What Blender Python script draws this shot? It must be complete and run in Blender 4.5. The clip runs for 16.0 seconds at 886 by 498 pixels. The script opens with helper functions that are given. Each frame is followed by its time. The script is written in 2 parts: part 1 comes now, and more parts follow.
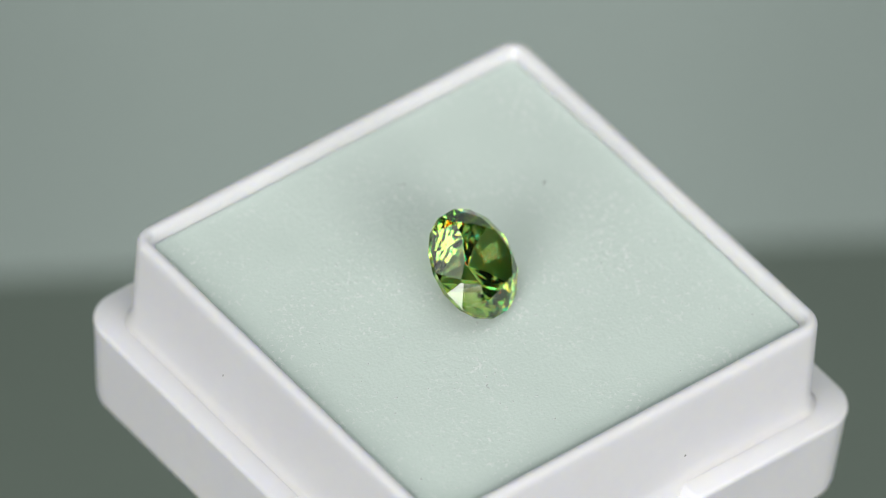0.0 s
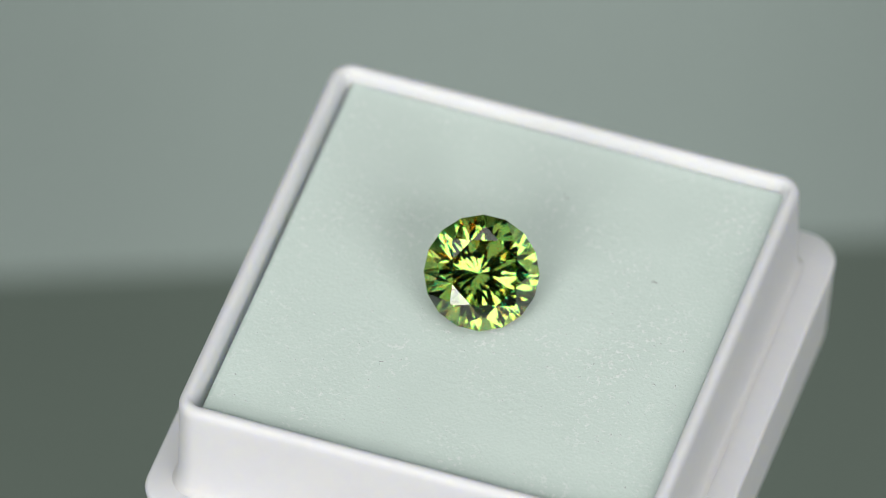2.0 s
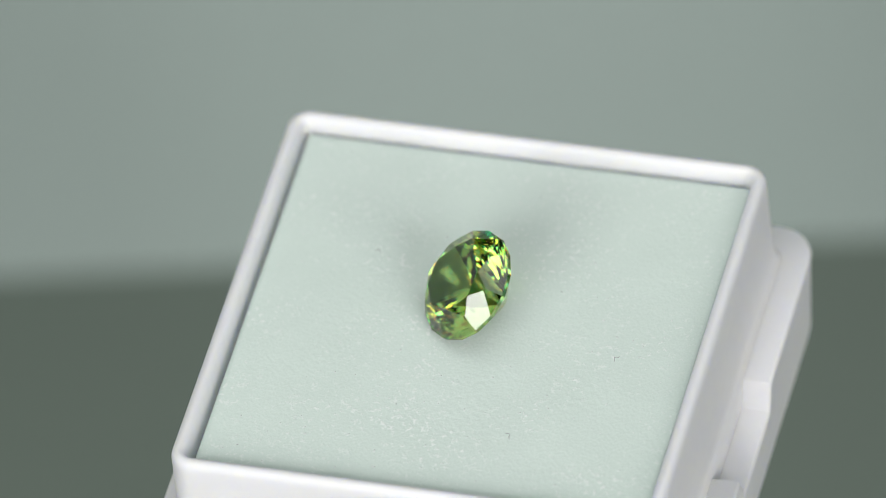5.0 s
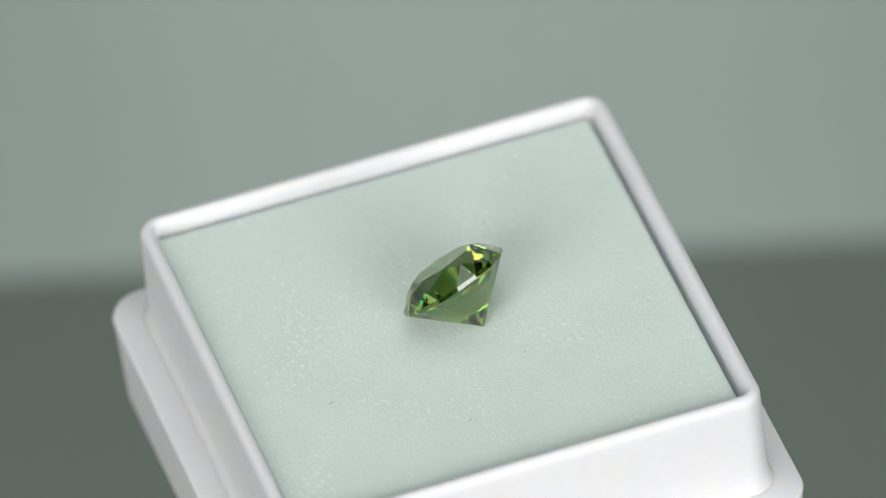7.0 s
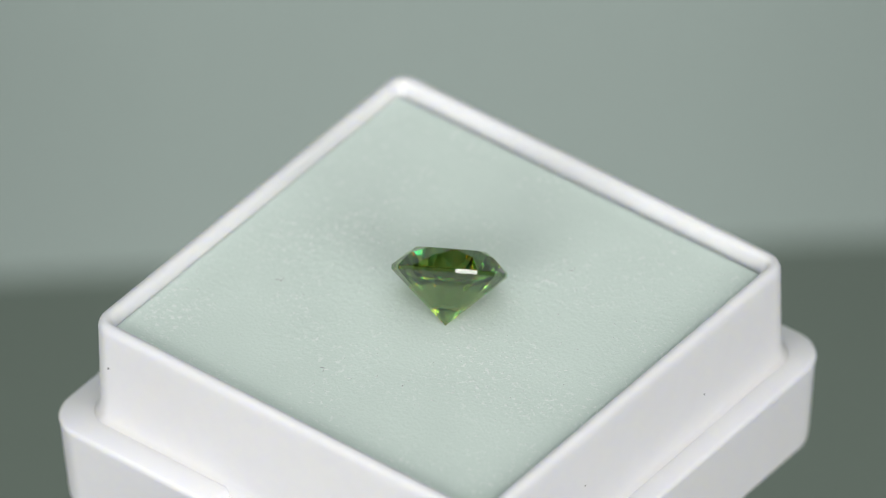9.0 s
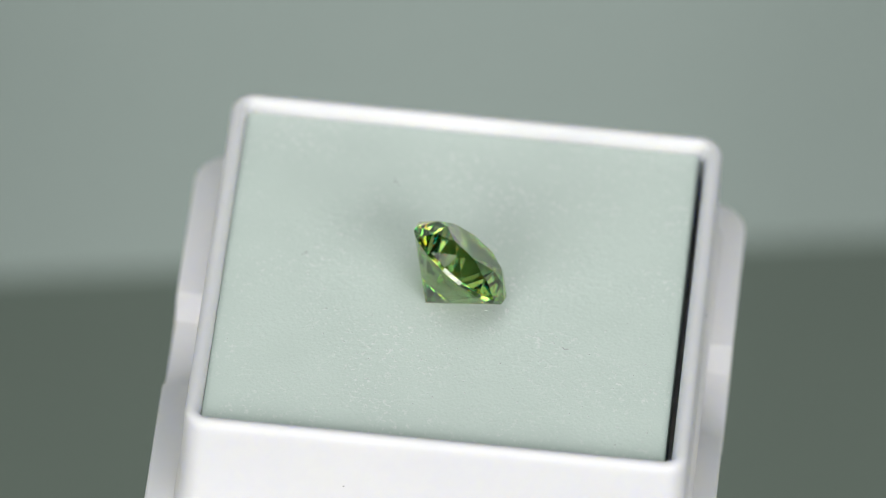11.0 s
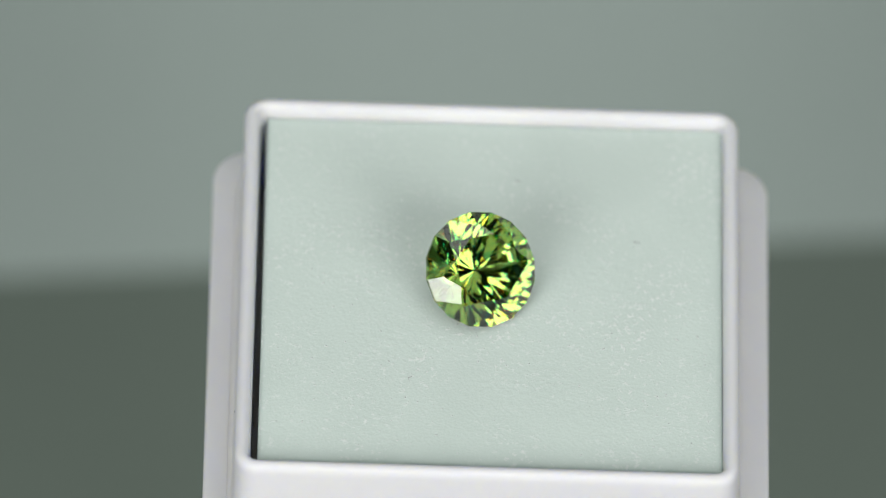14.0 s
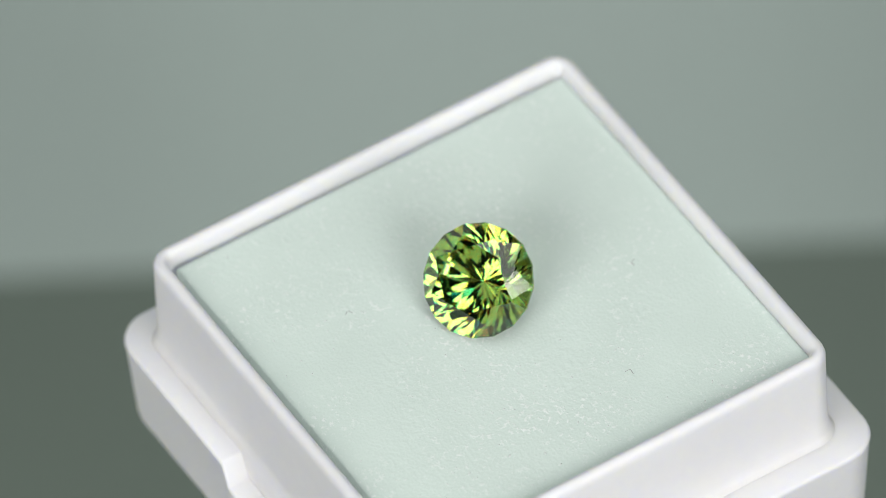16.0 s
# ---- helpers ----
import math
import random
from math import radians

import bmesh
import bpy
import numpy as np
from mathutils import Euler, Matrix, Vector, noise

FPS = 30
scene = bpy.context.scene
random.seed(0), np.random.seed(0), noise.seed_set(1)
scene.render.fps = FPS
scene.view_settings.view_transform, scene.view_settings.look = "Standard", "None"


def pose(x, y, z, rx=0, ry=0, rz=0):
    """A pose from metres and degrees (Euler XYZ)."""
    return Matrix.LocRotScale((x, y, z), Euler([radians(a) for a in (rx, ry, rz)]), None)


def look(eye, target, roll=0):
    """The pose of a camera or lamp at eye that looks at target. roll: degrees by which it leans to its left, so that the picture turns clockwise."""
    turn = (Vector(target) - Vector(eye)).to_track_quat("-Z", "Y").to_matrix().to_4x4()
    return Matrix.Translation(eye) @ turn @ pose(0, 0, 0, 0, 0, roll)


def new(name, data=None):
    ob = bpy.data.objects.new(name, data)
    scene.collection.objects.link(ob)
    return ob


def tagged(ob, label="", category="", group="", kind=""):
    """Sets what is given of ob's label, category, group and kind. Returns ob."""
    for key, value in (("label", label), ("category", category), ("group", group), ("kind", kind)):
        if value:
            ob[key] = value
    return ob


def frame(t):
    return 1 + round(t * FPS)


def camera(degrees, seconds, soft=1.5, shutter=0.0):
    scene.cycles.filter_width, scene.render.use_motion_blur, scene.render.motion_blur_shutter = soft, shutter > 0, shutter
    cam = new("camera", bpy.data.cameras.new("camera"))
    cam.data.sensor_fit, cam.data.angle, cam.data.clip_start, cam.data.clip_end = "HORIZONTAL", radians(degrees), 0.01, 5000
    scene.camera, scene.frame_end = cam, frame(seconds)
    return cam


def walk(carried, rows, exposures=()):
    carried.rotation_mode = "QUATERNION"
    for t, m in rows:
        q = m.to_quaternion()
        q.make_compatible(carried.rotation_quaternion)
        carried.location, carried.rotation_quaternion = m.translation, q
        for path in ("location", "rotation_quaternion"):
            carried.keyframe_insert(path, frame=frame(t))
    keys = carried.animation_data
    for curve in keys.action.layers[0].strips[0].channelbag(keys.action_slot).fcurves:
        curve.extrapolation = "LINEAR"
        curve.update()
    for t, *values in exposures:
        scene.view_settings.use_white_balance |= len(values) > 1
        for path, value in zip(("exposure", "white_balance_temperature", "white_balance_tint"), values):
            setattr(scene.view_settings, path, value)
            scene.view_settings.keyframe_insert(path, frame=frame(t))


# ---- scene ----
U = 0.0127            # half the inside width of the gem box, in metres
Z0 = 0.085            # height of the foam's face on the turning axis, above the table
SPIN = -28.50         # degrees a second
cam = camera(4.0, 16.0, soft=0.5)
scene.cycles.max_bounces, scene.cycles.glossy_bounces, scene.cycles.transmission_bounces = 20, 16, 16
cam.data.dof.use_dof = True
cam.data.dof.focus_distance = 0.694
cam.data.dof.aperture_fstop = 31.0
EYE = pose(0.0, -0.49577, 0.49185 + Z0, 45.460, 0.806, -0.655)
walk(cam, [(0.0, EYE), (16.0, EYE)], [(0.0, 0.0), (1.0, -0.09), (2.0, -0.07), (3.0, 0.07), (4.0, 0.04), (6.5, 0.10), (8.0, 0.08), (9.5, 0.12),
                                        (12.0, -0.02), (13.0, -0.03), (14.0, -0.10), (15.0, -0.02), (16.0, 0.08)])

# ---- light ----
world = bpy.data.worlds.new("room_air")
scene.world = world
world.use_nodes = True
world.node_tree.nodes["Background"].inputs[0].default_value = (0.8, 0.9, 0.85, 1)
world.node_tree.nodes["Background"].inputs[1].default_value = 0.02


def area_lamp(name, eye, target, sx, sy, watts, colour=(1, 1, 1)):
    data = bpy.data.lights.new(name, "AREA")
    data.shape, data.size, data.size_y, data.energy, data.color = "RECTANGLE", sx, sy, watts, colour
    ob = new(name, data)
    ob.matrix_world = look(eye, target)
    return ob


AIM = (0, 0, Z0)
area_lamp("lamp_light_1", (-0.325, -0.563, Z0 + 0.262), AIM, 0.40, 0.40, 3.7, (1.0, 0.99, 0.98))
area_lamp("lamp_light_2", (0.325, -0.563, Z0 + 0.262), AIM, 0.40, 0.40, 3.6, (1.0, 0.99, 0.98))
area_lamp("ceiling_light", (0.0, 0.0, Z0 + 1.55), AIM, 1.8, 1.8, 12.8, (0.96, 1.0, 0.98))


# ---- materials ----
def material(name, colour, rough=0.5, metal=0.0):
    m = bpy.data.materials.new(name)
    m.use_nodes = True
    b = m.node_tree.nodes["Principled BSDF"]
    b.inputs["Base Color"].default_value = (*colour, 1)
    b.inputs["Roughness"].default_value = rough
    b.inputs["Metallic"].default_value = metal
    return m


def grain(m, scale, low, high, bump=0.0, bump_scale=None, distance=0.0001, detail=6):
    """Two scales of colour variation and a fine relief, in object space."""
    nt = m.node_tree
    b = nt.nodes["Principled BSDF"]
    co = nt.nodes.new("ShaderNodeTexCoord")
    big = nt.nodes.new("ShaderNodeTexNoise")
    big.inputs["Scale"].default_value, big.inputs["Detail"].default_value = scale, detail
    fine = nt.nodes.new("ShaderNodeTexNoise")
    fine.inputs["Scale"].default_value, fine.inputs["Detail"].default_value = (bump_scale or scale * 12), 4
    nt.links.new(co.outputs["Object"], big.inputs["Vector"])
    nt.links.new(co.outputs["Object"], fine.inputs["Vector"])
    mix = nt.nodes.new("ShaderNodeMath")
    mix.operation = "MULTIPLY_ADD"
    mix.inputs[1].default_value = 0.35
    nt.links.new(fine.outputs["Fac"], mix.inputs[0])
    part_big = nt.nodes.new("ShaderNodeMath")
    part_big.operation = "MULTIPLY"
    part_big.inputs[1].default_value = 0.65
    nt.links.new(big.outputs["Fac"], part_big.inputs[0])
    nt.links.new(part_big.outputs[0], mix.inputs[2])
    ramp = nt.nodes.new("ShaderNodeValToRGB")
    ramp.color_ramp.elements[0].position, ramp.color_ramp.elements[1].position = 0.3, 0.7
    ramp.color_ramp.elements[0].color, ramp.color_ramp.elements[1].color = (*low, 1), (*high, 1)
    nt.links.new(mix.outputs[0], ramp.inputs[0])
    nt.links.new(ramp.outputs[0], b.inputs["Base Color"])
    if bump:
        bp = nt.nodes.new("ShaderNodeBump")
        bp.inputs["Strength"].default_value, bp.inputs["Distance"].default_value = bump, distance
        nt.links.new(fine.outputs["Fac"], bp.inputs["Height"])
        nt.links.new(bp.outputs[0], b.inputs["Normal"])
    return m


white_plastic = grain(material("white_plastic", (0.8, 0.8, 0.82), 0.38), 120, (0.645, 0.645, 0.67), (0.68, 0.68, 0.70), 0.05, 900, 0.0001)
waxy = white_plastic.node_tree.nodes["Principled BSDF"].inputs
waxy["Roughness"].default_value, waxy["Subsurface Weight"].default_value, waxy["Subsurface Scale"].default_value = 0.58, 0.35, 0.0012
waxy["Subsurface Radius"].default_value = (0.75, 0.85, 1.5)
foam_mat = grain(material("white_foam", (0.7, 0.77, 0.73), 1.0), 260, (0.57, 0.660, 0.614), (0.615, 0.706, 0.660), 0.25, 5600, 0.00012)


def flecks(m, scale, low, high, colour, amount):
    """Sparse paler tufts over a grained material, slightly raised."""
    nt = m.node_tree
    b = nt.nodes["Principled BSDF"]
    co = nt.nodes.new("ShaderNodeTexCoord")
    spots = nt.nodes.new("ShaderNodeTexNoise")
    spots.inputs["Scale"].default_value, spots.inputs["Detail"].default_value, spots.inputs["Roughness"].default_value = scale, 3, 0.6
    patch = nt.nodes.new("ShaderNodeTexNoise")
    patch.inputs["Scale"].default_value = 170
    for n in (spots, patch):
        nt.links.new(co.outputs["Object"], n.inputs["Vector"])
    band = nt.nodes.new("ShaderNodeMapRange")
    band.inputs["From Min"].default_value, band.inputs["From Max"].default_value = low, high
    nt.links.new(spots.outputs["Fac"], band.inputs["Value"])
    gate = nt.nodes.new("ShaderNodeMapRange")
    gate.inputs["From Min"].default_value, gate.inputs["From Max"].default_value, gate.inputs["To Max"].default_value = 0.38, 0.62, amount
    nt.links.new(patch.outputs["Fac"], gate.inputs["Value"])
    fac = nt.nodes.new("ShaderNodeMath")
    fac.operation = "MULTIPLY"
    nt.links.new(band.outputs[0], fac.inputs[0])
    nt.links.new(gate.outputs[0], fac.inputs[1])
    mix = nt.nodes.new("ShaderNodeMix")
    mix.data_type = "RGBA"
    mix.inputs[7].default_value = (*colour, 1)
    old = b.inputs["Base Color"].links[0].from_socket
    nt.links.new(fac.outputs[0], mix.inputs[0])
    nt.links.new(old, mix.inputs[6])
    nt.links.new(mix.outputs[2], b.inputs["Base Color"])
    raised = nt.nodes.new("ShaderNodeBump")
    raised.inputs["Strength"].default_value, raised.inputs["Distance"].default_value = 0.25, 0.00008
    nt.links.new(fac.outputs[0], raised.inputs["Height"])
    nt.links.new(b.inputs["Normal"].links[0].from_socket, raised.inputs["Normal"])
    nt.links.new(raised.outputs[0], b.inputs["Normal"])


flecks(foam_mat, 3600, 0.56, 0.66, (0.76, 0.80, 0.78), 0.8)
table_mat = grain(material("table_sheet", (0.15, 0.18, 0.15), 0.8), 9, (0.112, 0.141, 0.117), (0.131, 0.160, 0.136), 0.1, 700)
backdrop_mat = grain(material("backdrop_sheet", (0.4, 0.45, 0.42), 0.8), 14, (0.252, 0.305, 0.285), (0.288, 0.341, 0.321), 0.1, 700)
# near black so that the stone's facets mirror darkness
enclosure_mat = grain(material("dark_enclosure", (0.3, 0.32, 0.31), 0.9), 2, (0.03, 0.034, 0.032), (0.04, 0.044, 0.042))
dark_plastic = grain(material("dark_plastic", (0.03, 0.03, 0.03), 0.5), 60, (0.02, 0.02, 0.02), (0.04, 0.04, 0.04))
lint_mat = material("grey_lint", (0.22, 0.22, 0.22), 0.9)
tuft_mat = material("pale_tuft", (0.65, 0.70, 0.675), 1.0)


def gem_material():
    """Green garnet: refraction split by colour and tinted on the way through, and again at each total reflection inside."""
    m = bpy.data.materials.new("green_garnet")
    m.use_nodes = True
    nt = m.node_tree
    nt.nodes.remove(nt.nodes["Principled BSDF"])
    out = nt.nodes["Material Output"]
    last = None
    for go, ior in (((0.335, 0.465, 0.20), 1.89), ((0.18, 0.05, 0.0), 1.84), ((0.0, 0.11, 0.15), 1.945)):
        refr = nt.nodes.new("ShaderNodeBsdfRefraction")
        refr.inputs["Color"].default_value = (*go, 1)
        refr.inputs["Roughness"].default_value, refr.inputs["IOR"].default_value = 0.0, ior
        if last is None:
            last = refr.outputs[0]
        else:
            add = nt.nodes.new("ShaderNodeAddShader")
            nt.links.new(last, add.inputs[0])
            nt.links.new(refr.outputs[0], add.inputs[1])
            last = add.outputs[0]
    gloss = nt.nodes.new("ShaderNodeBsdfGlossy")
    gloss.inputs["Roughness"].default_value = 0.0
    fres = nt.nodes.new("ShaderNodeFresnel")
    fres.inputs["IOR"].default_value = 1.89
    tint = nt.nodes.new("ShaderNodeMix")
    tint.data_type = "RGBA"
    tint.inputs[6].default_value, tint.inputs[7].default_value = (1, 1, 1, 1), (0.88, 0.92, 0.74, 1)
    nt.links.new(fres.outputs[0], tint.inputs[0])
    nt.links.new(tint.outputs[2], gloss.inputs["Color"])
    mix = nt.nodes.new("ShaderNodeMixShader")
    nt.links.new(fres.outputs[0], mix.inputs[0])
    nt.links.new(last, mix.inputs[1])
    nt.links.new(gloss.outputs[0], mix.inputs[2])
    last = mix.outputs[0]
    nt.links.new(last, out.inputs["Surface"])
    return m


garnet = gem_material()


# ---- making things ----
def part(name, bm, mat, parent=None, label="", smooth=False, turn=True):
    me = bpy.data.meshes.new(name)
    if turn:
        bmesh.ops.recalc_face_normals(bm, faces=bm.faces[:])
    for f in bm.faces:
        f.smooth = smooth
    bm.to_mesh(me)
    bm.free()
    me.materials.append(mat)
    ob = new(name, me)
    if parent:
        ob.parent = parent
    if label:
        ob["label"] = label
    return ob


def slab(x0, x1, y0, y1, z0, z1):
    bm = bmesh.new()
    bmesh.ops.create_cube(bm, size=1, matrix=Matrix.Translation(((x0 + x1) / 2, (y0 + y1) / 2, (z0 + z1) / 2)) @ Matrix.Diagonal((x1 - x0, y1 - y0, z1 - z0, 1)))
    return bm


def ring(bm, half, r, z, dip=0.0, cx=0.0, cy=0.0, seg=10):
    """A rounded square, counter-clockwise; dip lowers the middle of its two y sides, between short ramps."""
    vs = []
    for k, (sx, sy) in enumerate(((1, 1), (-1, 1), (-1, -1), (1, -1))):
        for i in range(seg + 1):
            a = radians(90 * k + 90 * i / seg)
            vs.append(bm.verts.new((U * (cx + sx * (half - r) + r * math.cos(a)), U * (cy + sy * (half - r) + r * math.sin(a)), U * z)))
        if k in (0, 2):
            for x, f in ((0.30, 0), (0.29, 0.08), (0.27, 0.5), (0.25, 0.92), (0.24, 1), (-0.24, 1), (-0.25, 0.92), (-0.27, 0.5), (-0.29, 0.08), (-0.30, 0)):
                vs.append(bm.verts.new((U * (cx + sx * x), U * (cy + sy * half), U * (z - dip * f))))
    return vs


def lathe(rings, cap_first=True, cap_last=True, cx=0.0, cy=0.0):
    """Skin through rounded squares (half, corner radius, height, dip)."""
    bm = bmesh.new()
    loops = [ring(bm, *q, cx=cx, cy=cy) for q in rings]
    for a, b in zip(loops, loops[1:]):
        n = len(a)
        for i in range(n):
            bm.faces.new((a[i], a[(i + 1) % n], b[(i + 1) % n], b[i]))
    if cap_first:
        bm.faces.new(loops[0])
    if cap_last:
        bm.faces.new(loops[-1])
    return bm


# ---- the setting ----
YAW = pose(0.0, 0.0898, 0, 0, 0, 2.3)
table = part("table", slab(-0.9, 0.9, -0.9, 0.5, -0.03, 0.0), table_mat)
tagged(table, "matt dark grey-green table top under the box", "table", kind="structure")
backdrop = part("backdrop", slab(-0.6, 0.6, 0.0, 0.012, 0.0, 0.14), backdrop_mat)
backdrop.matrix_world = YAW
tagged(backdrop, "low pale grey-green board standing upright behind the box", "backdrop", kind="structure")
# unseen room shell, added to close the set and darken the stone's reflections
for nm, s in (("wall_north", (-2, 2, 2, 2.1, -0.75, 1.75)), ("wall_south", (-2, 2, -2.1, -2, -0.75, 1.75)),
              ("wall_east", (2, 2.1, -2, 2, -0.75, 1.75)), ("wall_west", (-2.1, -2, -2, 2, -0.75, 1.75)),
              ("floor", (-2.1, 2.1, -2.1, 2.1, -0.85, -0.75)), ("ceiling", (-2.1, 2.1, -2.1, 2.1, 1.75, 1.85))):
    tagged(part(nm, slab(*s), enclosure_mat), "unseen near-black enclosure surface, added for the gem's dark reflections", nm.split("_")[0], kind="structure")

# ---- the turning things; all share one frame: the middle of the foam's face ----
CENTRE = pose(0.0522 * U, 0.1253 * U, 0, 0, 0, 37.54) @ pose(0, 0, 0, 3.340, 0, 0) @ pose(0, 0, 0, 0, 2.644, 0)


def turned(t):
    return pose(0, 0, Z0, 0, 0, SPIN * t) @ CENTRE


ZB, ZD, ZN, DIP = -0.4805, -0.977, 0.045, 0.135


def gem_box():
    box = new("gem_box")
    tagged(box, "open square white plastic gem box with stepped base", "gem box")
    part("base", lathe([(1.14, 0.13, ZD), (1.17, 0.15, ZD + 0.006), (1.198, 0.17, ZD + 0.03), (1.203, 0.17, ZD + 0.06),
                        (1.222, 0.17, ZB - 0.04, DIP), (1.226, 0.17, ZB - 0.02, DIP), (1.222, 0.167, ZB - 0.006, DIP), (1.212, 0.16, ZB, DIP), (1.05, 0.10, ZB, DIP)],
                       cx=-0.006, cy=-0.006), white_plastic, box, smooth=True)
    part("wall", lathe([(1.105, 0.12, ZB - 0.25), (1.112, 0.122, ZB + 0.001), (1.099, 0.117, ZB + 0.012), (1.091, 0.112, ZB + 0.035), (1.088, 0.11, ZB + 0.07), (1.084, 0.105, ZN - 0.06),
                        (1.083, 0.10, ZN - 0.036), (1.078, 0.098, ZN - 0.018), (1.069, 0.09, ZN - 0.005), (1.056, 0.08, ZN), (1.046, 0.07, ZN), (1.034, 0.055, ZN - 0.005),
                        (1.025, 0.045, ZN - 0.018), (1.020, 0.04, ZN - 0.036), (1.014, 0.04, ZN - 0.07), (1.006, 0.04, ZD + 0.08)], cx=-0.017, cy=-0.017), white_plastic, box, smooth=True)
    for x, y, z in ((0.96, 1.071, -0.17), (-1.103, -0.48, -0.30), (-1.101, 0.36, -0.24), (0.3, -1.104, -0.33)):
        bm = bmesh.new()
        bmesh.ops.create_icosphere(bm, subdivisions=1, radius=0.0055 * U, matrix=pose(x * U, y * U, z * U))
        part("dust_speck", bm, lint_mat, box, "tiny dark dust speck")
    return box


def foam_pad():
    """A square cut of foam, a little short of two walls of the box."""
    bm = bmesh.new()
    n = 240
    x0, x1, y0, y1 = -1.0 * U, 0.996 * U, -1.0 * U, 0.996 * U
    top = [[None] * (n + 1) for _ in range(n + 1)]
    for i in range(n + 1):
        for j in range(n + 1):
            x, y = x0 + (x1 - x0) * i / n, y0 + (y1 - y0) * j / n
            edge = min(i, j, n - i, n - j) / n
            z = -0.012 * U + 0.002 * U * noise.noise((x * 160, y * 160, 3)) + 0.0012 * U * noise.noise((x * 3800, y * 3800, 7)) * max(0, 0.4 + 1.6 * noise.noise((x * 350, y * 350, 11)))
            if edge < 0.012:
                z -= 0.010 * U * (1 - edge / 0.012) ** 2
            top[i][j] = bm.verts.new((x, y, z))
    for i in range(n):
        for j in range(n):
            bm.faces.new((top[i][j], top[i + 1][j], top[i + 1][j + 1], top[i][j + 1]))
    rim = [top[i][0] for i in range(n)] + [top[n][j] for j in range(n)] + [top[i][n] for i in range(n, 0, -1)] + [top[0][j] for j in range(n, 0, -1)]
    low = [bm.verts.new((v.co.x, v.co.y, (ZD + 0.081) * U)) for v in rim]
    for i in range(len(rim)):
        k = (i + 1) % len(rim)
        bm.faces.new((rim[i], low[i], low[k], rim[k]))
    bm.faces.new(low)
    ob = part("foam_pad", bm, foam_mat, smooth=True)
    return tagged(ob, "pale mint-white foam pad filling the gem box", "foam pad")


RG = 0.252
# the cut: half girdle height, table height, slopes of the crown's facets; slope, end radius and turn of the tiers below
GIRDLE, CROWN, MAIN, STAR, BREAK = 0.042, 0.382, 40.0, 26.0, 46.4
TIERS = ((43.35, 0.756, 11.25), (41.95, 0.45, 0), (43.16, 0.164, 11.25), (42.35, 0.0, 0))


def gem():
    """A round cut stone, the space left between its facets' planes; girdle radius 1, axis along z."""
    planes = []

    def cut(azimuth, slope, d, down=False):
        s, c = math.sin(radians(slope)), math.cos(radians(slope))
        planes.append((s * math.cos(radians(azimuth)), s * math.sin(radians(azimuth)), -c if down else c, d))

    def through_point(slope, r, z):
        return math.sin(radians(slope)) * r + math.cos(radians(slope)) * z

    face, corner, belt = 0.985, 0.985 / math.cos(radians(11.25)), GIRDLE
    for k in range(16):
        cut(11.25 + 22.5 * k, 90, face)
    cut(0, 0, CROWN)
    for k in range(8):
        cut(45 * k, MAIN, through_point(MAIN, corner, belt))
    table_r = corner - (CROWN - belt) / math.tan(radians(MAIN))
    for k in range(8):
        cut(22.5 + 45 * k, STAR, through_point(STAR, table_r * math.cos(radians(22.5)), CROWN))
    for k in range(16):
        cut(11.25 + 22.5 * k, BREAK, through_point(BREAK, face, belt))
    # tiers below the girdle, each starting on the ring where the one above ends
    z, r_last = -belt, face
    for slope, r_end, turn in TIERS:
        for k in range(16):
            cut(turn + 22.5 * k, slope, through_point(slope, r_last, -z), True)
        z -= (r_last - r_end) * math.tan(radians(slope))
        r_last = r_end
    P = np.array(planes)
    n = len(P)
    i, j, k = (q.ravel() for q in np.meshgrid(range(n), range(n), range(n), indexing="ij"))
    keep = (i < j) & (j < k)
    tri = np.stack((i[keep], j[keep], k[keep]), 1)
    A, d = P[tri][:, :, :3], P[tri][:, :, 3]
    good = np.abs(np.linalg.det(A)) > 1e-7
    pts = np.linalg.solve(A[good], d[good][:, :, None])[:, :, 0]
    pts = pts[(pts @ P[:, :3].T <= P[:, 3] + 1e-6).all(1)]
    pts = pts[np.unique(np.round(pts, 4), axis=0, return_index=True)[1]]
    corners = []
    for p in pts:
        if all(np.linalg.norm(p - q) > 0.0006 for q in corners):
            corners.append(p)
    corners = np.array(corners)
    bm = bmesh.new()
    vs = [bm.verts.new(RG * U * Vector(p)) for p in corners]
    for q in P:
        on = np.nonzero(np.abs(corners @ q[:3] - q[3]) < 0.0008)[0]
        if len(on) < 3:
            continue
        no, mid = Vector(q[:3]), Vector(corners[on].mean(0))
        side = no.orthogonal().normalized()
        up = no.cross(side)
        order = sorted(on, key=lambda a: math.atan2((Vector(corners[a]) - mid).dot(up), (Vector(corners[a]) - mid).dot(side)))
        bm.faces.new([vs[a] for a in order])
    bm.normal_update()
    ob = new("gemstone")
    for name, test in (("table_facet", lambda f: f.normal.z > 0.99), ("crown", lambda f: 0.02 < f.normal.z <= 0.99),
                       ("girdle", lambda f: abs(f.normal.z) <= 0.02), ("pavilion", lambda f: f.normal.z < -0.02)):
        piece = bm.copy()
        bmesh.ops.delete(piece, geom=[f for f in piece.faces if not test(f)], context="FACES")
        part(name, piece, garnet, ob, turn=False)
    bm.free()
    return tagged(ob, "round faceted yellow-green garnet lying tilted on the foam", "gemstone")


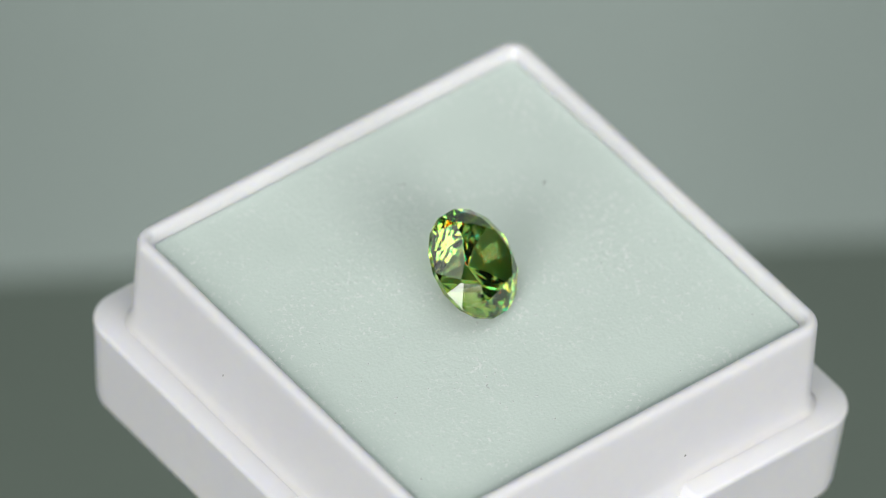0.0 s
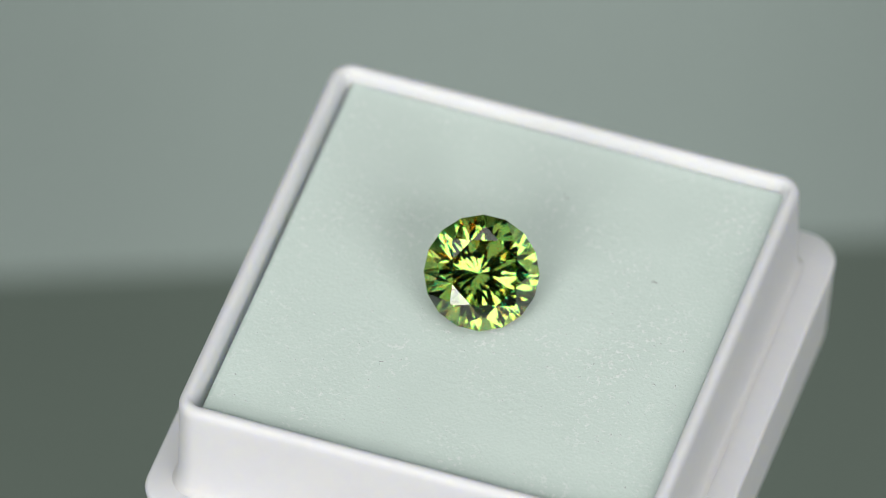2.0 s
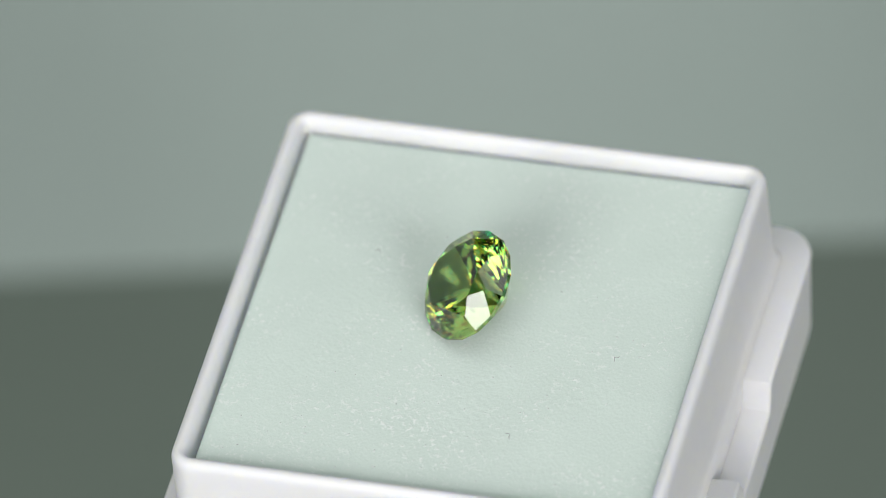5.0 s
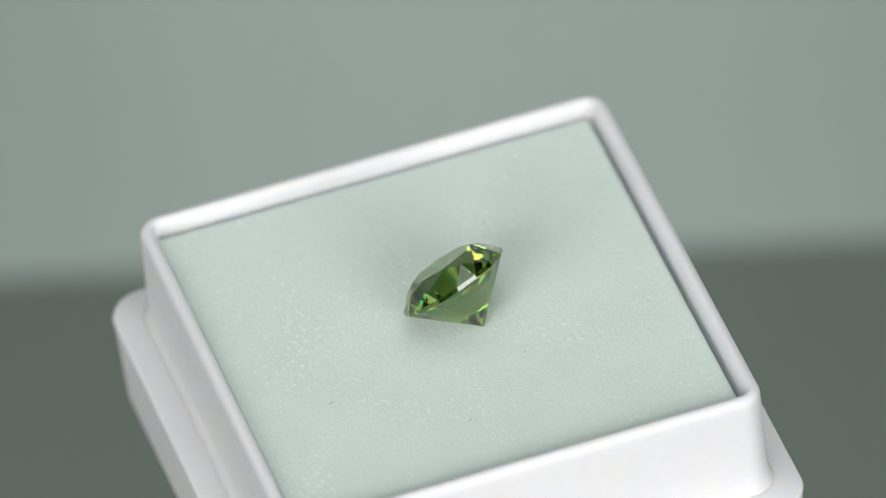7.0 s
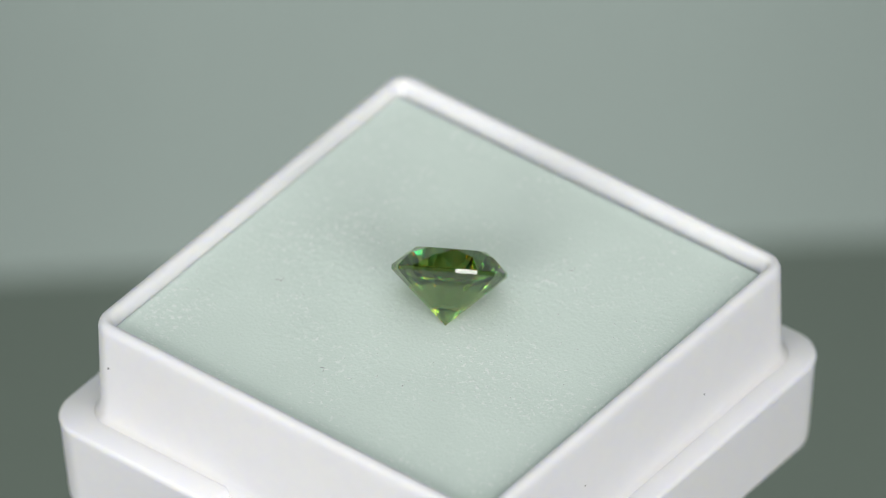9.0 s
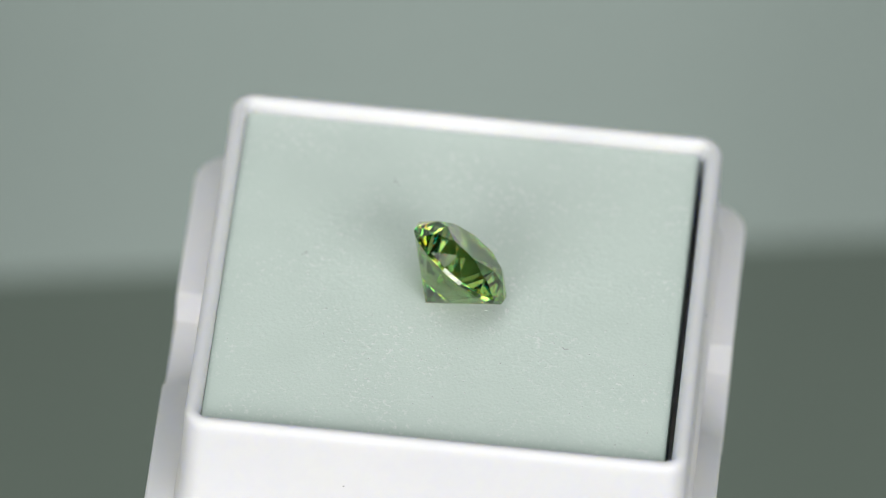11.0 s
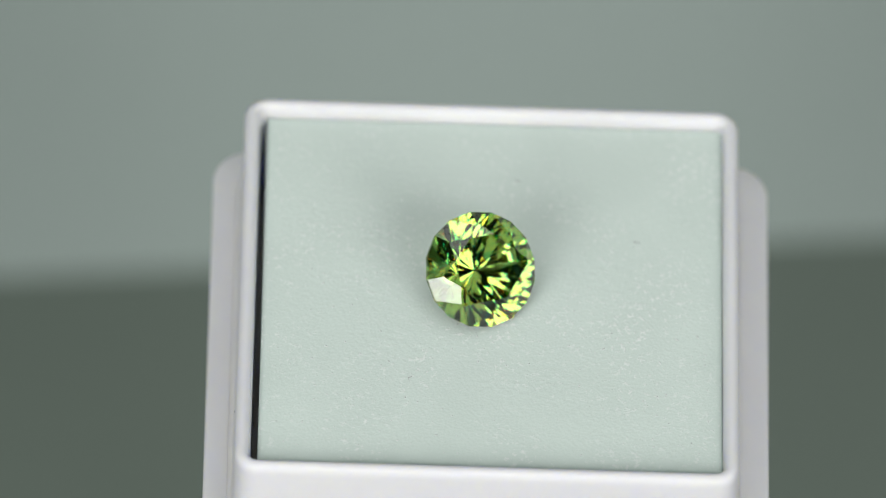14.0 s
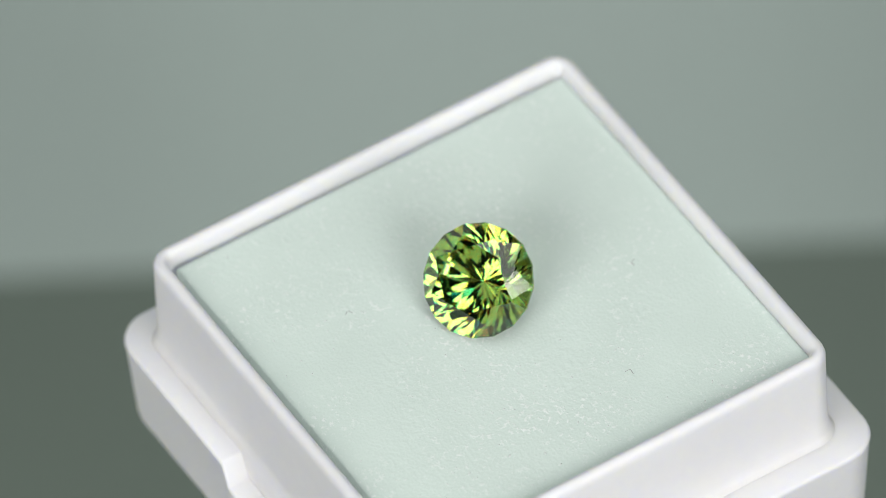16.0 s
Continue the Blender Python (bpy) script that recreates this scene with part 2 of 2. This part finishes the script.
def tufts(name, count, mat, size, seed):
    """Scattered crumbs and short fibres on the face of the foam."""
    rnd = random.Random(seed)
    bm = bmesh.new()
    for _ in range(count):
        x, y = rnd.uniform(-0.94, 0.94) * U, rnd.uniform(-0.94, 0.94) * U
        if math.hypot(x / U + 0.1, y / U - 0.1) < 0.2:
            continue
        k = size * U * rnd.uniform(0.5, 1.3)
        m = pose(x, y, -0.011 * U, rnd.uniform(-15, 15), rnd.uniform(-15, 15), rnd.uniform(0, 360)) @ Matrix.Diagonal((k * rnd.uniform(0.8, 2.2), k * 0.8, k * 0.3, 1))
        bmesh.ops.create_icosphere(bm, subdivisions=1, radius=1, matrix=m)
    ob = part(name, bm, mat, foam, smooth=True)
    return tagged(ob, kind="stuff")


def fibre(x, y, turn, length):
    """One bent grey hair lying on the foam."""
    bm = bmesh.new()
    last = None
    for i in range(9):
        f = i / 8
        c = pose(x * U, y * U, -0.008 * U, 0, 0, turn) @ Vector((length * U * (f - 0.5), length * U * 0.35 * math.sin(f * 3.4) ** 2, 0.004 * U * math.sin(f * 3.1)))
        vs = [bm.verts.new(c + Vector((0, 0.0016 * U * math.cos(k * 2.094), 0.0016 * U * math.sin(k * 2.094)))) for k in range(3)]
        if last:
            for k in range(3):
                bm.faces.new((last[k], last[(k + 1) % 3], vs[(k + 1) % 3], vs[k]))
        last = vs
    return part("lint_fibre", bm, lint_mat, foam, "short dark lint fibre")


def turntable_post():
    bm = lathe([(0.45, 0.2, ZD - 0.05), (0.5, 0.2, ZD - 0.02), (0.5, 0.2, ZD - 0.001)])
    ob = new("turntable_post")
    tagged(ob, "slim dark plastic turning post under the gem box", "turntable")
    part("top_plate", bm, dark_plastic, ob)
    bm = bmesh.new()
    h = Z0 + (ZD - 0.05) * U + 0.0005
    bmesh.ops.create_cone(bm, cap_ends=True, segments=40, radius1=0.42 * U, radius2=0.35 * U, depth=h, matrix=Matrix.Translation((0, 0, (ZD - 0.05) * U - h / 2)))
    part("column", bm, dark_plastic, ob)
    return ob


box = gem_box()
foam = foam_pad()
stone = gem()
post = turntable_post()
tufts("pale_tuft", 300, tuft_mat, 0.0042, 5)
tufts("dark_speck", 12, lint_mat, 0.0024, 9)
for q in ((0.62, 0.30, 40, 0.04), (-0.35, -0.52, 70, 0.03), (0.1, 0.66, 150, 0.035)):
    fibre(*q)
# culet on the foam, axis leaning over it
STONE = pose(-0.1415 * U, 0.1065 * U, -0.0135 * U, 0, 0, -59.4) @ pose(0, 0, 0, 0, 41.5, 0) @ pose(0, 0, 0.948 * RG * U, 0, 0, 12)


def motions():
    times = [0.2 * i for i in range(81)]
    for thing in (box, foam, post):
        walk(thing, [(t, turned(t)) for t in times])
    walk(stone, [(t, turned(t) @ STONE) for t in times])


motions()
